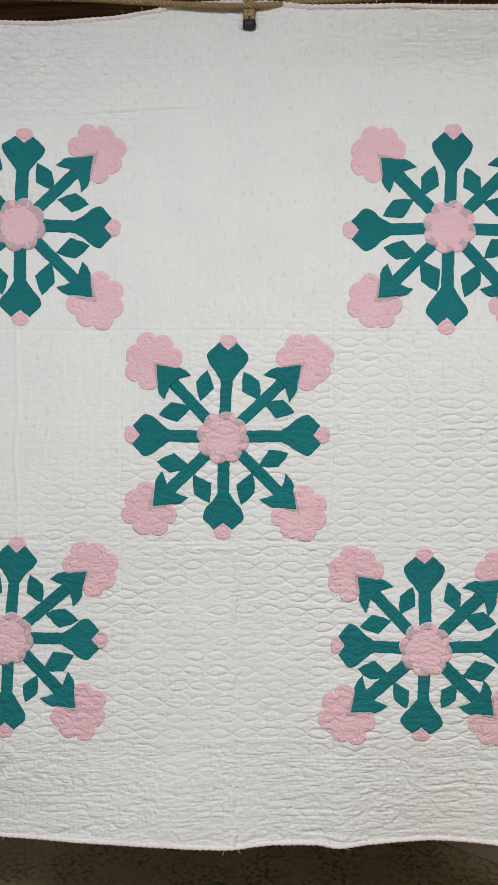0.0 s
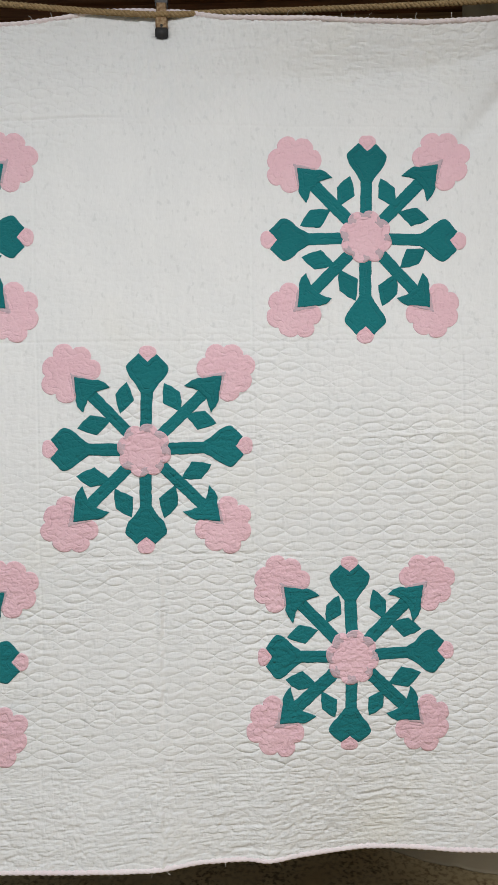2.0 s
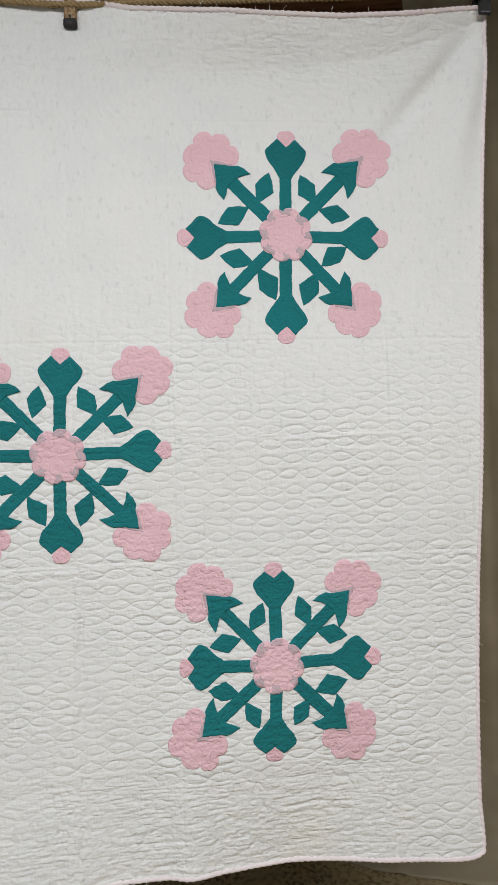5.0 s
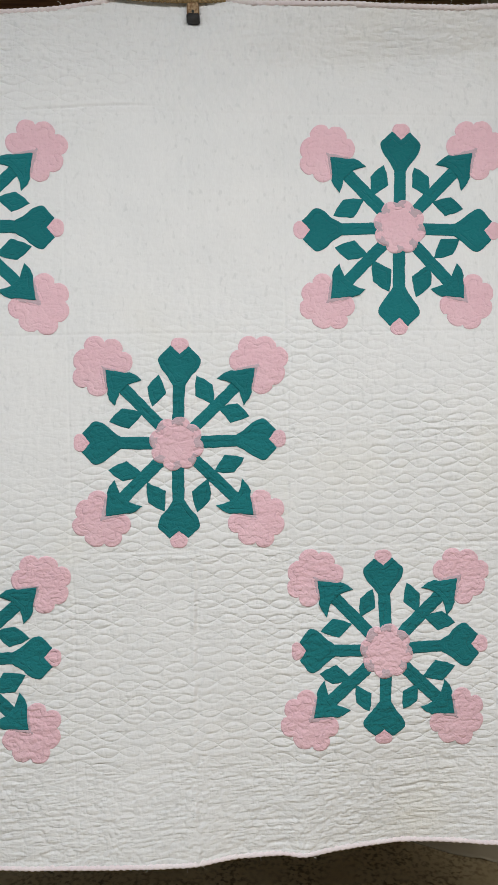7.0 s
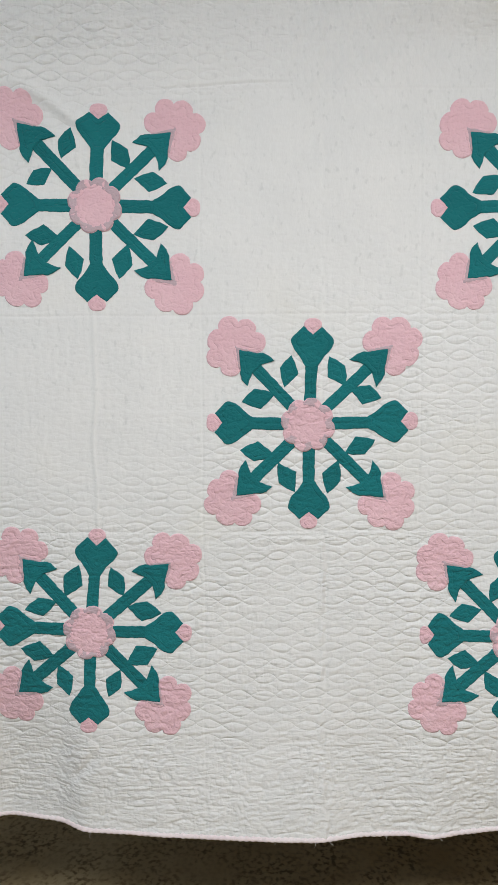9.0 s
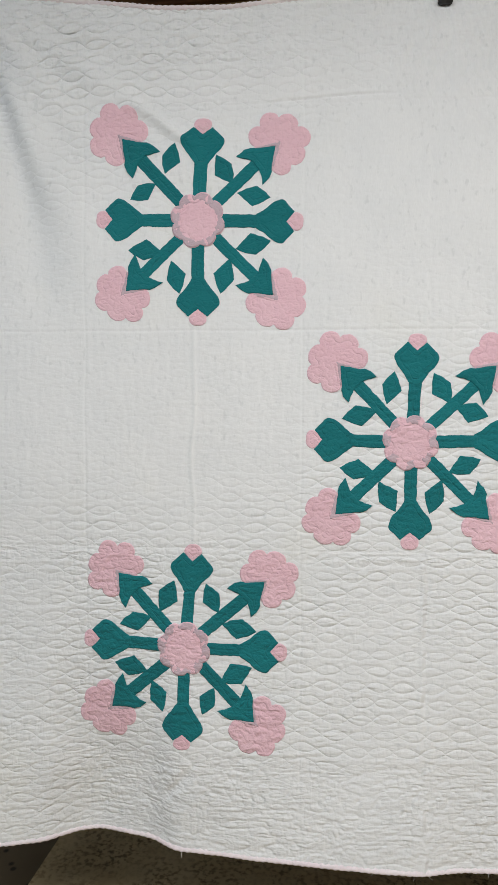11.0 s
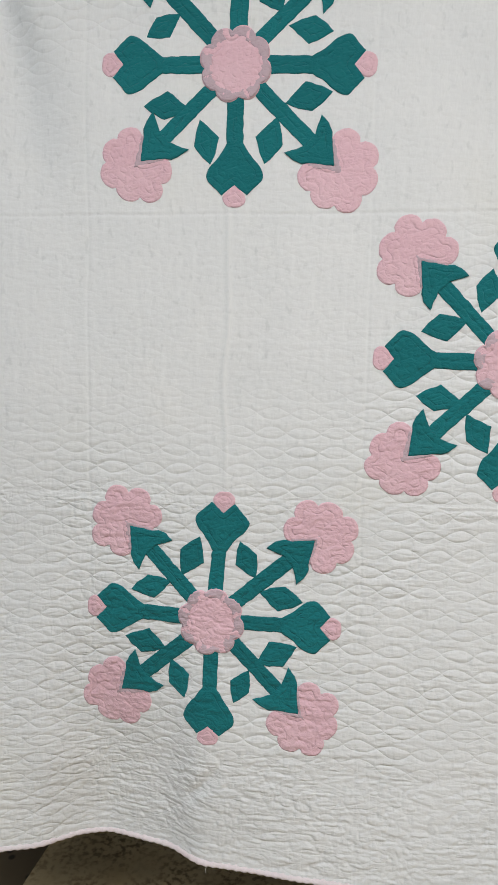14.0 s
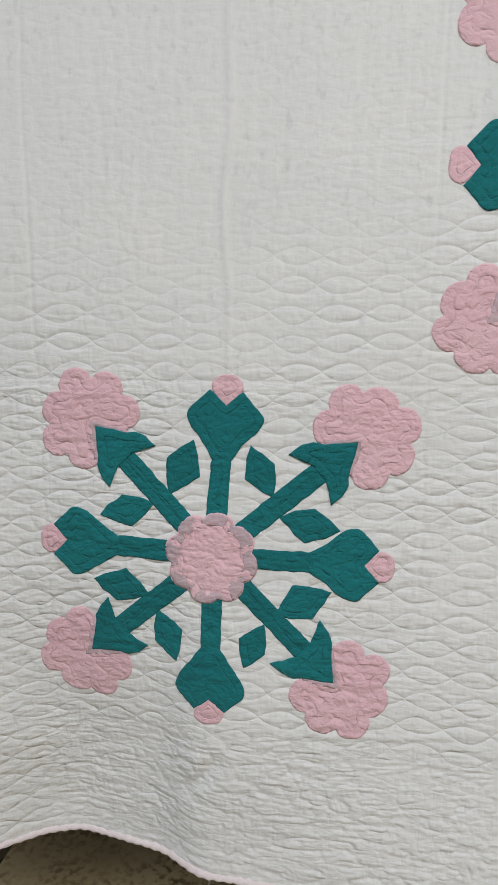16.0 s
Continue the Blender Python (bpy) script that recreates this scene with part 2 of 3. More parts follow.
HEM_FOLD = curve_through([(-0.94, -0.010), (-0.84, -0.012), (-0.75, 0.012), (-0.69, 0.054), (-0.64, 0.070), (-0.58, 0.058), (-0.52, 0.042),
                          (-0.465, 0.003), (-0.38, -0.002), (-0.29, -0.009), (-0.05, -0.019), (0.04, -0.020), (0.12, -0.003), (0.22, 0.000),
                          (0.26, -0.014), (0.33, 0.005), (0.40, 0.018), (0.47, 0.026), (0.54, 0.018), (0.66, -0.006), (0.84, -0.012), (0.90, 0.0)])
TOP_EDGE = curve_through([(-0.93, 2.192), (-0.79, 2.180), (-0.63, 2.163), (-0.50, 2.147), (-0.36, 2.144), (-0.22, 2.155), (-0.13, 2.170),
                          (-0.07, 2.185), (0.03, 2.190), (0.11, 2.184), (0.19, 2.166), (0.32, 2.156), (0.46, 2.153), (0.63, 2.157),
                          (0.755, 2.171), (0.96, 2.206)])
LEAN_LINE = curve_through([(-1.0, 2.04), (0.10, 2.035), (0.34, 2.045), (0.55, 2.065), (0.66, 2.083), (0.75, 2.105), (0.86, 2.145), (0.96, 2.19)])
LEFT_EDGE = curve_through([(0.33, -0.938), (0.63, -0.923), (0.88, -0.911), (1.37, -0.897), (1.78, -0.886), (1.96, -0.890), (2.08, -0.901), (2.22, -0.912)])
RIGHT_EDGE = curve_through([(0.33, 0.865), (0.42, 0.879), (0.50, 0.875), (0.63, 0.881), (0.93, 0.898), (1.4, 0.918), (1.8, 0.931), (2.25, 0.950)])
BOTTOM_EDGE = curve_through([(-0.95, 0.403), (-0.5, 0.406), (0.0, 0.402), (0.6, 0.404), (0.80, 0.394), (0.862, 0.394), (0.90, 0.414)])
MID_X, MID_Z, BLOCK = 0.021, 1.2635, 0.457


def along(x, z, a, b):
    """How far along the line a-b, from 0 to 1, and how far from it."""
    dx, dz = b[0] - a[0], b[1] - a[1]
    size = math.hypot(dx, dz)
    t = ((x - a[0]) * dx + (z - a[1]) * dz) / size**2
    return t, ((z - a[1]) * dx - (x - a[0]) * dz) / size


def drape(x, z):
    """The slow hang of the cloth: hem folds, drag lines from the corners, the pinch under the clamp."""
    reach = 0.78 + 0.30 * smooth(-0.25, -0.45, x)
    y = HEM_FOLD(x + 0.012 * vnoise(x * 3, z * 9, 2) * smooth(0.40, 0.6, z)) * smooth(reach, 0.36, z) ** 1.6
    y = y + 0.006 * vnoise(x * 2.3 + 5, z * 1.7, 3) + 0.0025 * vnoise(x * 7, z * 5, 4)
    # the lower third comes forward, away from the wall
    low = np.maximum(0, 0.97 - z)
    y = y - 0.085 * low**2 / (low + 0.05)
    # the upper right corner hangs forward and drags a fold down and inwards
    lean = np.maximum(0, z - LEAN_LINE(x))
    y = y - 0.42 * lean**2 / (lean + 0.02 * smooth(0.7, 0.3, x) + 1e-6) * smooth(0.05, 0.40, x)
    t, d = along(x, z, (0.93, 2.16), (0.66, 1.86))
    y = y + 0.016 * np.exp(-((d / 0.022) ** 2)) * smooth(-0.05, 0.15, t) * smooth(1.0, 0.3, t)
    t, d = along(x, z, (0.94, 2.16), (0.83, 1.70))
    y = y - 0.012 * np.exp(-((d / 0.03) ** 2)) * smooth(0, 0.2, t) * smooth(1.0, 0.3, t)
    # drag ripples out of the upper left corner
    for k, (px, pz) in enumerate(((-0.52, 1.93), (-0.62, 1.83), (-0.72, 1.70), (-0.45, 2.04))):
        t, d = along(x, z, (-0.90, 2.185), (px, pz))
        y = y - (0.011 - 0.0015 * k) * np.exp(-((d / (0.012 + 0.02 * np.clip(t, 0, 1))) ** 2)) * smooth(0, 0.25, t) * smooth(1.05, 0.6, t)
    # a wrinkle over the upper left motif and a pleat in the lower left one
    t, d = along(x, z, (-0.60, 1.985), (-0.41, 1.855))
    y = y - 0.009 * np.exp(-(((d + 0.004 * vnoise(x * 25, z * 25, 6)) / 0.012) ** 2)) * smooth(0, 0.3, t) * smooth(1.0, 0.6, t)
    t, d = along(x, z, (-0.500, 0.494), (-0.425, 0.579))
    y = y + 0.007 * np.exp(-((d / 0.010) ** 2)) * smooth(0, 0.3, t) * smooth(1.0, 0.6, t)
    # pulled up at the clamp
    y = y + 0.004 * np.exp(-(((x - 0.02) / 0.13) ** 2)) * smooth(2.06, 2.20, z)
    for px in (-0.05, 0.0, 0.03, 0.11, 0.15, 0.20, 0.26):
        t, d = along(x, z, (0.067 + (px - 0.067) * 0.35, 2.15), (px, 1.93))
        y = y - 0.0024 * np.exp(-((d / 0.009) ** 2)) * smooth(0, 0.2, t) * smooth(1.0, 0.3, t)
    # a long soft fold falling from the upper left corner
    t, d = along(x, z, (-0.90, 2.18), (-0.70, 1.36))
    y = y + 0.020 * np.exp(-((d / (0.03 + 0.03 * np.clip(t, 0, 1))) ** 2)) * smooth(0, 0.2, t) * smooth(1.0, 0.45, t)
    t, d = along(x, z, (-0.90, 2.18), (-0.55, 1.42))
    y = y - 0.010 * np.exp(-((d / 0.045) ** 2)) * smooth(0.05, 0.3, t) * smooth(0.9, 0.4, t)
    # side hems curl a little
    y = y + 0.25 * np.maximum(0, LEFT_EDGE(z) + 0.035 - x) * smooth(2.1, 1.7, z)
    return y


def stitch_coords(x, z):
    wx = x + 0.007 * vnoise(x * 4, z * 5, 17) + 0.0045 * vnoise(x * 9, z * 9, 11) + 0.0022 * vnoise(x * 28, z * 28, 15) + 0.0010 * vnoise(x * 60, z * 60, 12)
    wz = z + 0.0040 * vnoise(x * 9, z * 9, 13) + 0.0020 * vnoise(x * 28, z * 28, 16) + 0.0010 * vnoise(x * 60, z * 60, 14)
    u, v = wx / 0.0535, wz / 0.0322
    # each row starts where the hand happened to set it
    return u + 0.45 * lattice(np.zeros_like(v), np.floor(v), 18), v


def zones(x, z):
    """How strongly the cloth is stitched and rucked up here."""
    flat = 0.36 * smooth(-0.02, -0.25, x)
    low, top = smooth(1.62, 1.36, z + flat + 0.05 * vnoise(x * 4, z * 4, 22)), smooth(1.86, 2.02, z)
    corner = smooth(-0.30, -0.72, x) * smooth(1.6, 1.85, z)
    hem = smooth(0.615, 0.58, z + 0.01 * vnoise(x * 7, z * 7, 24)) * smooth(-0.70, -0.64, x) * smooth(0.74, 0.68, x)
    ruck = np.exp(-(((z - 1.022) / 0.022) ** 2)) + 0.7 * np.exp(-(((z - 1.28) / 0.03) ** 2)) * smooth(-0.6, 0.1, x)
    patch = 0.85 + 0.30 * vnoise(x * 3.3, z * 3.3, 21) + 0.25 * vnoise(x * 13, z * 11, 23)
    pull = top * smooth(-0.10, 0.06, x) * smooth(0.48, 0.22, x)
    stitched = (0.14 + 0.58 * low + 0.10 * smooth(1.06, 0.92, z) + 0.55 * top * smooth(0.05, -0.2, x) + 0.10 * top + 0.75 * corner) * patch * (1 - 0.8 * hem) * (1 - 0.8 * pull) * (0.6 + 0.4 * smooth(-0.85, -0.6, x))
    rucked = (0.20 + 0.30 * low + 0.65 * smooth(1.99, 2.06, z) + 0.2 * top * smooth(0.25, -0.05, x) + 0.25 * hem + 0.36 * smooth(1.06, 0.90, z) + 0.45 * ruck + 0.1 * corner) * patch
    return low, top, hem, np.clip(stitched, 0, 1.3), np.clip(rucked, 0, 1.2)


def relief(x, z):
    """Quilting in relief: ovals stitched down tip to tip, puffed wadding, washed crinkles, block seams and packing creases."""
    u, v = stitch_coords(x, z)
    arc = 0.0100 * np.sin(math.pi * (u - np.floor(u))) ** 0.85
    row = (v - np.floor(v) - 0.5) * 0.0322
    d = np.minimum(np.abs(row - arc), np.abs(row + arc)) * 0.88
    low, top, hem, stitched, rucked = zones(x, z)
    thread = stitched * np.clip(0.75 + 0.6 * vnoise(x * 21, z * 24, 25), 0.1, 1.2)
    h = -0.0008 * thread * np.exp(-((d / 0.0024) ** 2)) + 0.0007 * thread * np.minimum(1, d / 0.008)
    bend = 1.3 * vnoise(x * 11, z * 11, 8)
    for fx, fz, size, seed in ((17, 66, 0.0008, 31), (30, 105, 0.0008, 34)):
        n = vnoise(x * fx + bend, z * fz + 0.35 * bend, seed)
        h = h - rucked * size * np.exp(-((n / 0.2) ** 2))
    # small puckers inside the ovals, and the tight short crinkles of the lower border
    n = vnoise(x * 62 + bend, z * 88, 35)
    h = h - 0.0006 * (0.25 + rucked) * np.exp(-((n / 0.24) ** 2))
    n = vnoise(x * 38 + 1.6 * bend, z * 128 + bend, 32)
    band = smooth(2.0, 2.07, z + 0.02 * vnoise(x * 5, z * 5, 39))
    _, across = along(x, z, (0.93, 2.13), (0.62, 1.79))
    crumpled = np.exp(-((across / 0.04) ** 2)) * smooth(0.55, 0.68, x) * smooth(1.76, 1.86, z) * smooth(2.13, 2.05, z)
    h = h - (hem + 0.9 * band + 0.8 * crumpled) * 0.0012 * np.exp(-((n / 0.28) ** 2))
    # zigzag rows stitched along the lower border
    zig = np.abs(x / 0.045 + 0.15 * vnoise(x * 15, z * 15, 36) - np.floor(x / 0.045 + 0.15 * vnoise(x * 15, z * 15, 36)) - 0.5) * 2
    row = (z + 0.003 * vnoise(x * 12, z * 12, 37)) / 0.036
    gap = np.abs(row - np.floor(row) - zig) * 0.036 * 0.6
    h = h - 0.0011 * hem * (0.5 + 0.7 * vnoise(x * 17, z * 17, 38)) * np.exp(-((gap / 0.0024) ** 2))
    # the upper middle is drawn tall and narrow under the clamp
    pull = top * smooth(-0.12, 0.05, x) * smooth(0.42, 0.2, x)
    h = h + 0.0005 * pull * vnoise(x * 62 + vnoise(x * 9, z * 9, 9), z * 13, 45)
    tall = z / 0.050 + 0.3 * vnoise(x * 14, z * 14, 48)
    across = x / 0.030 + 0.12 * vnoise(x * 20, z * 20, 49)
    bow = 0.0095 * np.sin(math.pi * (tall - np.floor(tall))) ** 0.85
    side = (across - np.floor(across) - 0.5) * 0.030
    h = h - 0.0015 * pull * np.exp(-((np.minimum(np.abs(side - bow), np.abs(side + bow)) / 0.0020) ** 2))
    # and the flat middle blocks carry thread-like upright ripples
    h = h + 0.00028 * (1 - low) * (1 - top) * vnoise(x * 120, z * 22, 46)
    wob = 0.002 * vnoise(x * 9, z * 9, 41)
    for k in (-1.5, -0.5, 0.5, 1.5):
        h = h - 0.0008 * np.exp(-(((x - MID_X - k * BLOCK + wob) / 0.0024) ** 2))
        h = h - 0.0008 * np.exp(-(((z - MID_Z - k * BLOCK + wob) / 0.0024) ** 2))
    pinch = (0.3 + 0.7 * smooth(1.05, 0.98, z)) * np.clip(0.55 + 0.9 * vnoise(x * 22, z * 34, 47), 0, 1.3)
    jog = 2 * wob + 0.005 * vnoise(x * 5, z * 26, 50)
    h = h + 0.0026 * np.exp(-(((x - 0.040 + jog) / 0.005) ** 2)) * pinch
    h = h - 0.0020 * np.exp(-(((x - 0.050 + jog) / 0.004) ** 2)) * pinch
    step = np.exp(-(((z - 1.957 - 0.006 * np.sin((x + 0.2) * 14)) / 0.0022) ** 2)) * smooth(-0.32, -0.24, x) * smooth(0.02, -0.08, x)
    h = h - 0.0030 * step
    h = h + 0.0022 * np.exp(-(((x + 0.435 + 2 * wob) / 0.004) ** 2)) * smooth(0.95, 1.2, z) * smooth(1.6, 1.4, z)
    rag = 0.3 + 0.7 * vnoise(x * 6, z * 6, 43)
    h = h + 0.0014 * rag * np.exp(-(((z - 1.288 + 3 * wob) / 0.004) ** 2)) * smooth(-0.5, -0.2, x)
    h = h + 0.0016 * rag * np.exp(-(((z - 1.018 + 3 * wob) / 0.005) ** 2))
    return h


def front(x, z):
    """y of the quilt's face."""
    return drape(x, z) - relief(x, z)


# ---------------------------------------------------------------- quilt
quilt = new("quilt")
quilt.location = (0, 0, 0.37)
tagged(quilt, "white quilt with teal and pink floral applique, hung from a rope", "quilt")
NX, NZ = 960, 960
s, t = np.meshgrid(np.linspace(0, 1, NX), np.linspace(0, 1, NZ))
gz = 0.375 + (2.19 - 0.375) * t
for _ in range(3):
    gx = LEFT_EDGE(gz) * (1 - s) + RIGHT_EDGE(gz) * s
    gz = BOTTOM_EDGE(gx) * (1 - t) + TOP_EDGE(gx) * t
gy = front(gx, gz)
face_pts = np.stack([gx, gy, gz], -1).reshape(-1, 3)
idx = np.arange(NX * NZ).reshape(NZ, NX)
quads = np.stack([idx[:-1, :-1], idx[:-1, 1:], idx[1:, 1:], idx[1:, :-1]], -1).reshape(-1, 4)


def big_mesh(name, verts, quads, mat):
    me = bpy.data.meshes.new(name)
    me.vertices.add(len(verts))
    me.vertices.foreach_set("co", np.asarray(verts, np.float32).ravel())
    me.loops.add(quads.size)
    me.loops.foreach_set("vertex_index", quads.astype(np.int32).ravel())
    me.polygons.add(len(quads))
    me.polygons.foreach_set("loop_start", np.arange(0, quads.size, 4, dtype=np.int32))
    me.polygons.foreach_set("use_smooth", np.ones(len(quads), bool))
    me.materials.append(mat)
    me.update(calc_edges=True)
    me.validate()
    return me


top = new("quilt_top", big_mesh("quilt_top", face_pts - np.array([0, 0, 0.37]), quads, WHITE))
top.parent = quilt
su, sv = stitch_coords(gx, gz)
uv_layer = top.data.uv_layers.new(name="stitching")
uv_layer.data.foreach_set("uv", np.stack([su.ravel()[quads.ravel()], sv.ravel()[quads.ravel()] + 0.0], -1).astype(np.float32).ravel())
_, _, _, stitched, rucked = zones(gx, gz)
for key, values in (("stitched", stitched), ("rucked", rucked)):
    top.data.attributes.new(key, "FLOAT", "POINT").data.foreach_set("value", values.astype(np.float32).ravel())
tagged(top, label="off-white crinkled cotton quilt top with circle stitching")
# backing cloth, 9 mm behind the face
step = 10
bx, bz = gx[::step, ::step], gz[::step, ::step]
bidx = np.arange(bx.size).reshape(bx.shape)
bq = np.stack([bidx[:-1, :-1], bidx[1:, :-1], bidx[1:, 1:], bidx[:-1, 1:]], -1).reshape(-1, 4)
back = new("backing", big_mesh("backing", np.stack([bx, drape(bx, bz) + 0.009, bz - 0.37], -1).reshape(-1, 3), bq, WHITE))
back.parent = quilt


def binding(points, name="binding"):
    """A rolled, slightly puckered pink edge along points of the rim."""
    verts, faces = [], []
    n, sides = len(points), 10
    for i, (x, z) in enumerate(points):
        x0, z0 = points[max(i - 1, 0)]
        x1, z1 = points[min(i + 1, n - 1)]
        tx, tz = x1 - x0, z1 - z0
        size = math.hypot(tx, tz)
        ox, oz = tz / size, -tx / size
        y = float(drape(x, z)) + 0.003
        puck = 1 + 0.16 * math.sin(i * 1.9) + 0.12 * float(vnoise(i * 0.23, 0.5, 77))
        for k in range(sides):
            a = 2 * math.pi * k / sides
            r = (0.0062 if math.cos(a) < 0 else 0.0035) * puck
            verts.append((x + ox * r * math.cos(a), y + 0.0062 * puck * math.sin(a), z + oz * r * math.cos(a)))
    for i in range(n - 1):
        for k in range(sides):
            a, b = i * sides + k, i * sides + (k + 1) % sides
            faces.append((a, b, b + sides, a + sides))
    return place(name, verts, faces, BINDING, quilt, "narrow pale pink cotton binding")


def resample(xs, zs, gap):
    d = np.r_[0, np.cumsum(np.hypot(np.diff(xs), np.diff(zs)))]
    n = int(d[-1] / gap)
    q = np.linspace(0, d[-1], n)
    return list(zip(np.interp(q, d, xs), np.interp(q, d, zs)))


binding(resample(gx[0], gz[0], 0.004))
binding(resample(gx[-1][::-1], gz[-1][::-1], 0.004))
binding(resample(gx[::-1, 0], gz[::-1, 0], 0.004))
binding(resample(gx[:, -1], gz[:, -1], 0.004))

# ---------------------------------------------------------------- applique
from mathutils.geometry import delaunay_2d_cdt

PX = 0.001192


def densify(outline, gap=0.0024, wobble=0.0, seed=0):
    pts = []
    for (x0, z0), (x1, z1) in zip(outline, outline[1:] + outline[:1]):
        n = max(1, int(math.hypot(x1 - x0, z1 - z0) / gap))
        pts += [(x0 + (x1 - x0) * k / n, z0 + (z1 - z0) * k / n) for k in range(n)]
    if wobble:
        p = np.array(pts)
        pts = list(zip(p[:, 0] + wobble * vnoise(p[:, 0] * 110, p[:, 1] * 110, seed), p[:, 1] + wobble * vnoise(p[:, 0] * 110, p[:, 1] * 110, seed + 1)))
    return pts


def rounded(outline, sharp=()):
    """Corner cutting, twice, that keeps the corners listed in sharp."""
    pts = [(p, i in sharp) for i, p in enumerate(outline)]
    for _ in range(2):
        out = []
        for i, (p, keep) in enumerate(pts):
            if keep:
                out.append((p, True))
                continue
            a, b = pts[i - 1][0], pts[(i + 1) % len(pts)][0]
            out.append(((p[0] * 0.75 + a[0] * 0.25, p[1] * 0.75 + a[1] * 0.25), False))
            out.append(((p[0] * 0.75 + b[0] * 0.25, p[1] * 0.75 + b[1] * 0.25), False))
        pts = out
    return [p for p, _ in pts]


def applique(name, outline, mat, parent, lift=0.0012, seed=0, pucker=0.0, label="", echo=0.0105):
    """A turned-under patch of cloth sewn to the quilt's face, following its relief."""
    rim = densify(outline, 0.0024, 0.0007, seed)
    r = np.array(rim)
    (x0, z0), (x1, z1) = r.min(0), r.max(0)
    gap = 0.0020
    qx, qz = np.meshgrid(np.arange(x0 + gap / 2, x1, gap), np.arange(z0 + gap / 2, z1, gap))
    qx, qz = qx.ravel(), qz.ravel()
    inside = np.zeros(len(qx), bool)
    dist = np.full(len(qx), 9.0)
    for (ax, az), (bx_, bz_) in zip(rim, rim[1:] + rim[:1]):
        cross = (az > qz) != (bz_ > qz)
        inside ^= cross & (qx < (bx_ - ax) * (qz - az) / ((bz_ - az) or 1e-12) + ax)
        ex, ez = bx_ - ax, bz_ - az
        tt = np.clip(((qx - ax) * ex + (qz - az) * ez) / (ex * ex + ez * ez + 1e-15), 0, 1)
        dist = np.minimum(dist, np.hypot(qx - ax - tt * ex, qz - az - tt * ez))
    ok = inside & (dist > 0.0013)
    n = len(rim)
    pts = [Vector(p) for p in rim] + [Vector(p) for p in zip(qx[ok], qz[ok])]
    cdt = delaunay_2d_cdt(pts, [(i, (i + 1) % n) for i in range(n)], [], 1, 1e-6)
    vx, vz = np.array([v.x for v in cdt[0]]), np.array([v.y for v in cdt[0]])
    origin = [min(o) if o else 0 for o in cdt[3]]
    dd = np.r_[np.zeros(n), dist[ok]][np.array(origin)]
    height = lift - 0.0004 * (1 - np.minimum(1, dd / 0.0025)) + 0.0006 * smooth(0.002, 0.010, dd)
    inset = (dd + 0.0016 * vnoise(vx * 55, vz * 55, 902) * smooth(0, 0.006, dd)) / echo
    height = height - min(0.0006, 0.35 * lift) * np.exp(-(((inset - np.round(inset)) * echo / 0.0022) ** 2)) * (inset > 0.5) * (inset < 1.5)
    # the lower rows are drawn up harder by washing
    pucker = max(pucker, 0.00022) * (0.45 + 0.75 * smooth(1.10, 0.95, vz))
    if lift > 0:
        fine = 0.5 * vnoise(vx * 120, vz * 150, 901) + 0.5 * vnoise(vx * 190, vz * 210, 903) - 1.9 * np.exp(-((vnoise(vx * 88, vz * 115, 904) / 0.17) ** 2))
        height = height + pucker * np.clip(fine + 0.3, -1.1, 1.8) * smooth(0.001, 0.006, dd)
    vy = front(vx, vz) - height
    faces = [tuple(f) for f in cdt[2]]
    verts = np.stack([vx, vy, vz], -1)
    # the turned edge goes down into the cloth
    skirt = {}
    edges = {}
    for f in faces:
        for a, b in zip(f, f[1:] + f[:1]):
            edges[(a, b)] = True
    extra = []
    for a, b in list(edges):
        if (b, a) not in edges:
            for v in (a, b):
                if v not in skirt:
                    skirt[v] = len(verts) + len(extra)
                    extra.append((vx[v], vy[v] + 0.0035, vz[v]))
            faces.append((b, a, skirt[a], skirt[b]))
    verts = np.vstack([verts, extra])
    ob = place(name, verts, faces, mat, parent, label)
    ob.data.attributes.new("inset", "FLOAT", "POINT").data.foreach_set("value", np.r_[inset, np.zeros(len(extra))].astype(np.float32))
    return ob


def arm_frame(cx, cz, tip, nominal):
    """Maps (u outwards, v to the right of it), in design units, onto the cloth for an arm whose mark lies at tip."""
    dx, dz = tip[0] - cx, tip[1] - cz
    size = math.hypot(dx, dz)
    ux, uz = dx / size, dz / size
    k = size / nominal

    def to(u, v):
        return (cx + ux * u * k + uz * v * PX, cz + uz * u * k - ux * v * PX)

    return to


def scallops(cx, cz, r0, r1, lobes, turn, a0=0.0, a1=2 * math.pi, squash=1.0, uneven=0.22):
    pts = []
    n = lobes * 10
    for i in range(n + (0 if a1 - a0 > 6.28 else 1)):
        a = a0 + (a1 - a0) * i / n
        w = abs(math.sin(math.pi * i / 10)) ** 0.65
        r = r0 + (r1 - r0) * w * (1 + uneven * math.sin(2.6 * (i // 10) + 9 * turn))
        pts.append((cx + r * math.cos(a + turn), cz + r * math.sin(a + turn) * squash))
    return pts


def rosette_reach(a):
    """Radius of the rosette, in design units: eight round lobes with sharp notches."""
    return 41.0 + 7.5 * abs(math.sin(4 * a)) ** 0.6


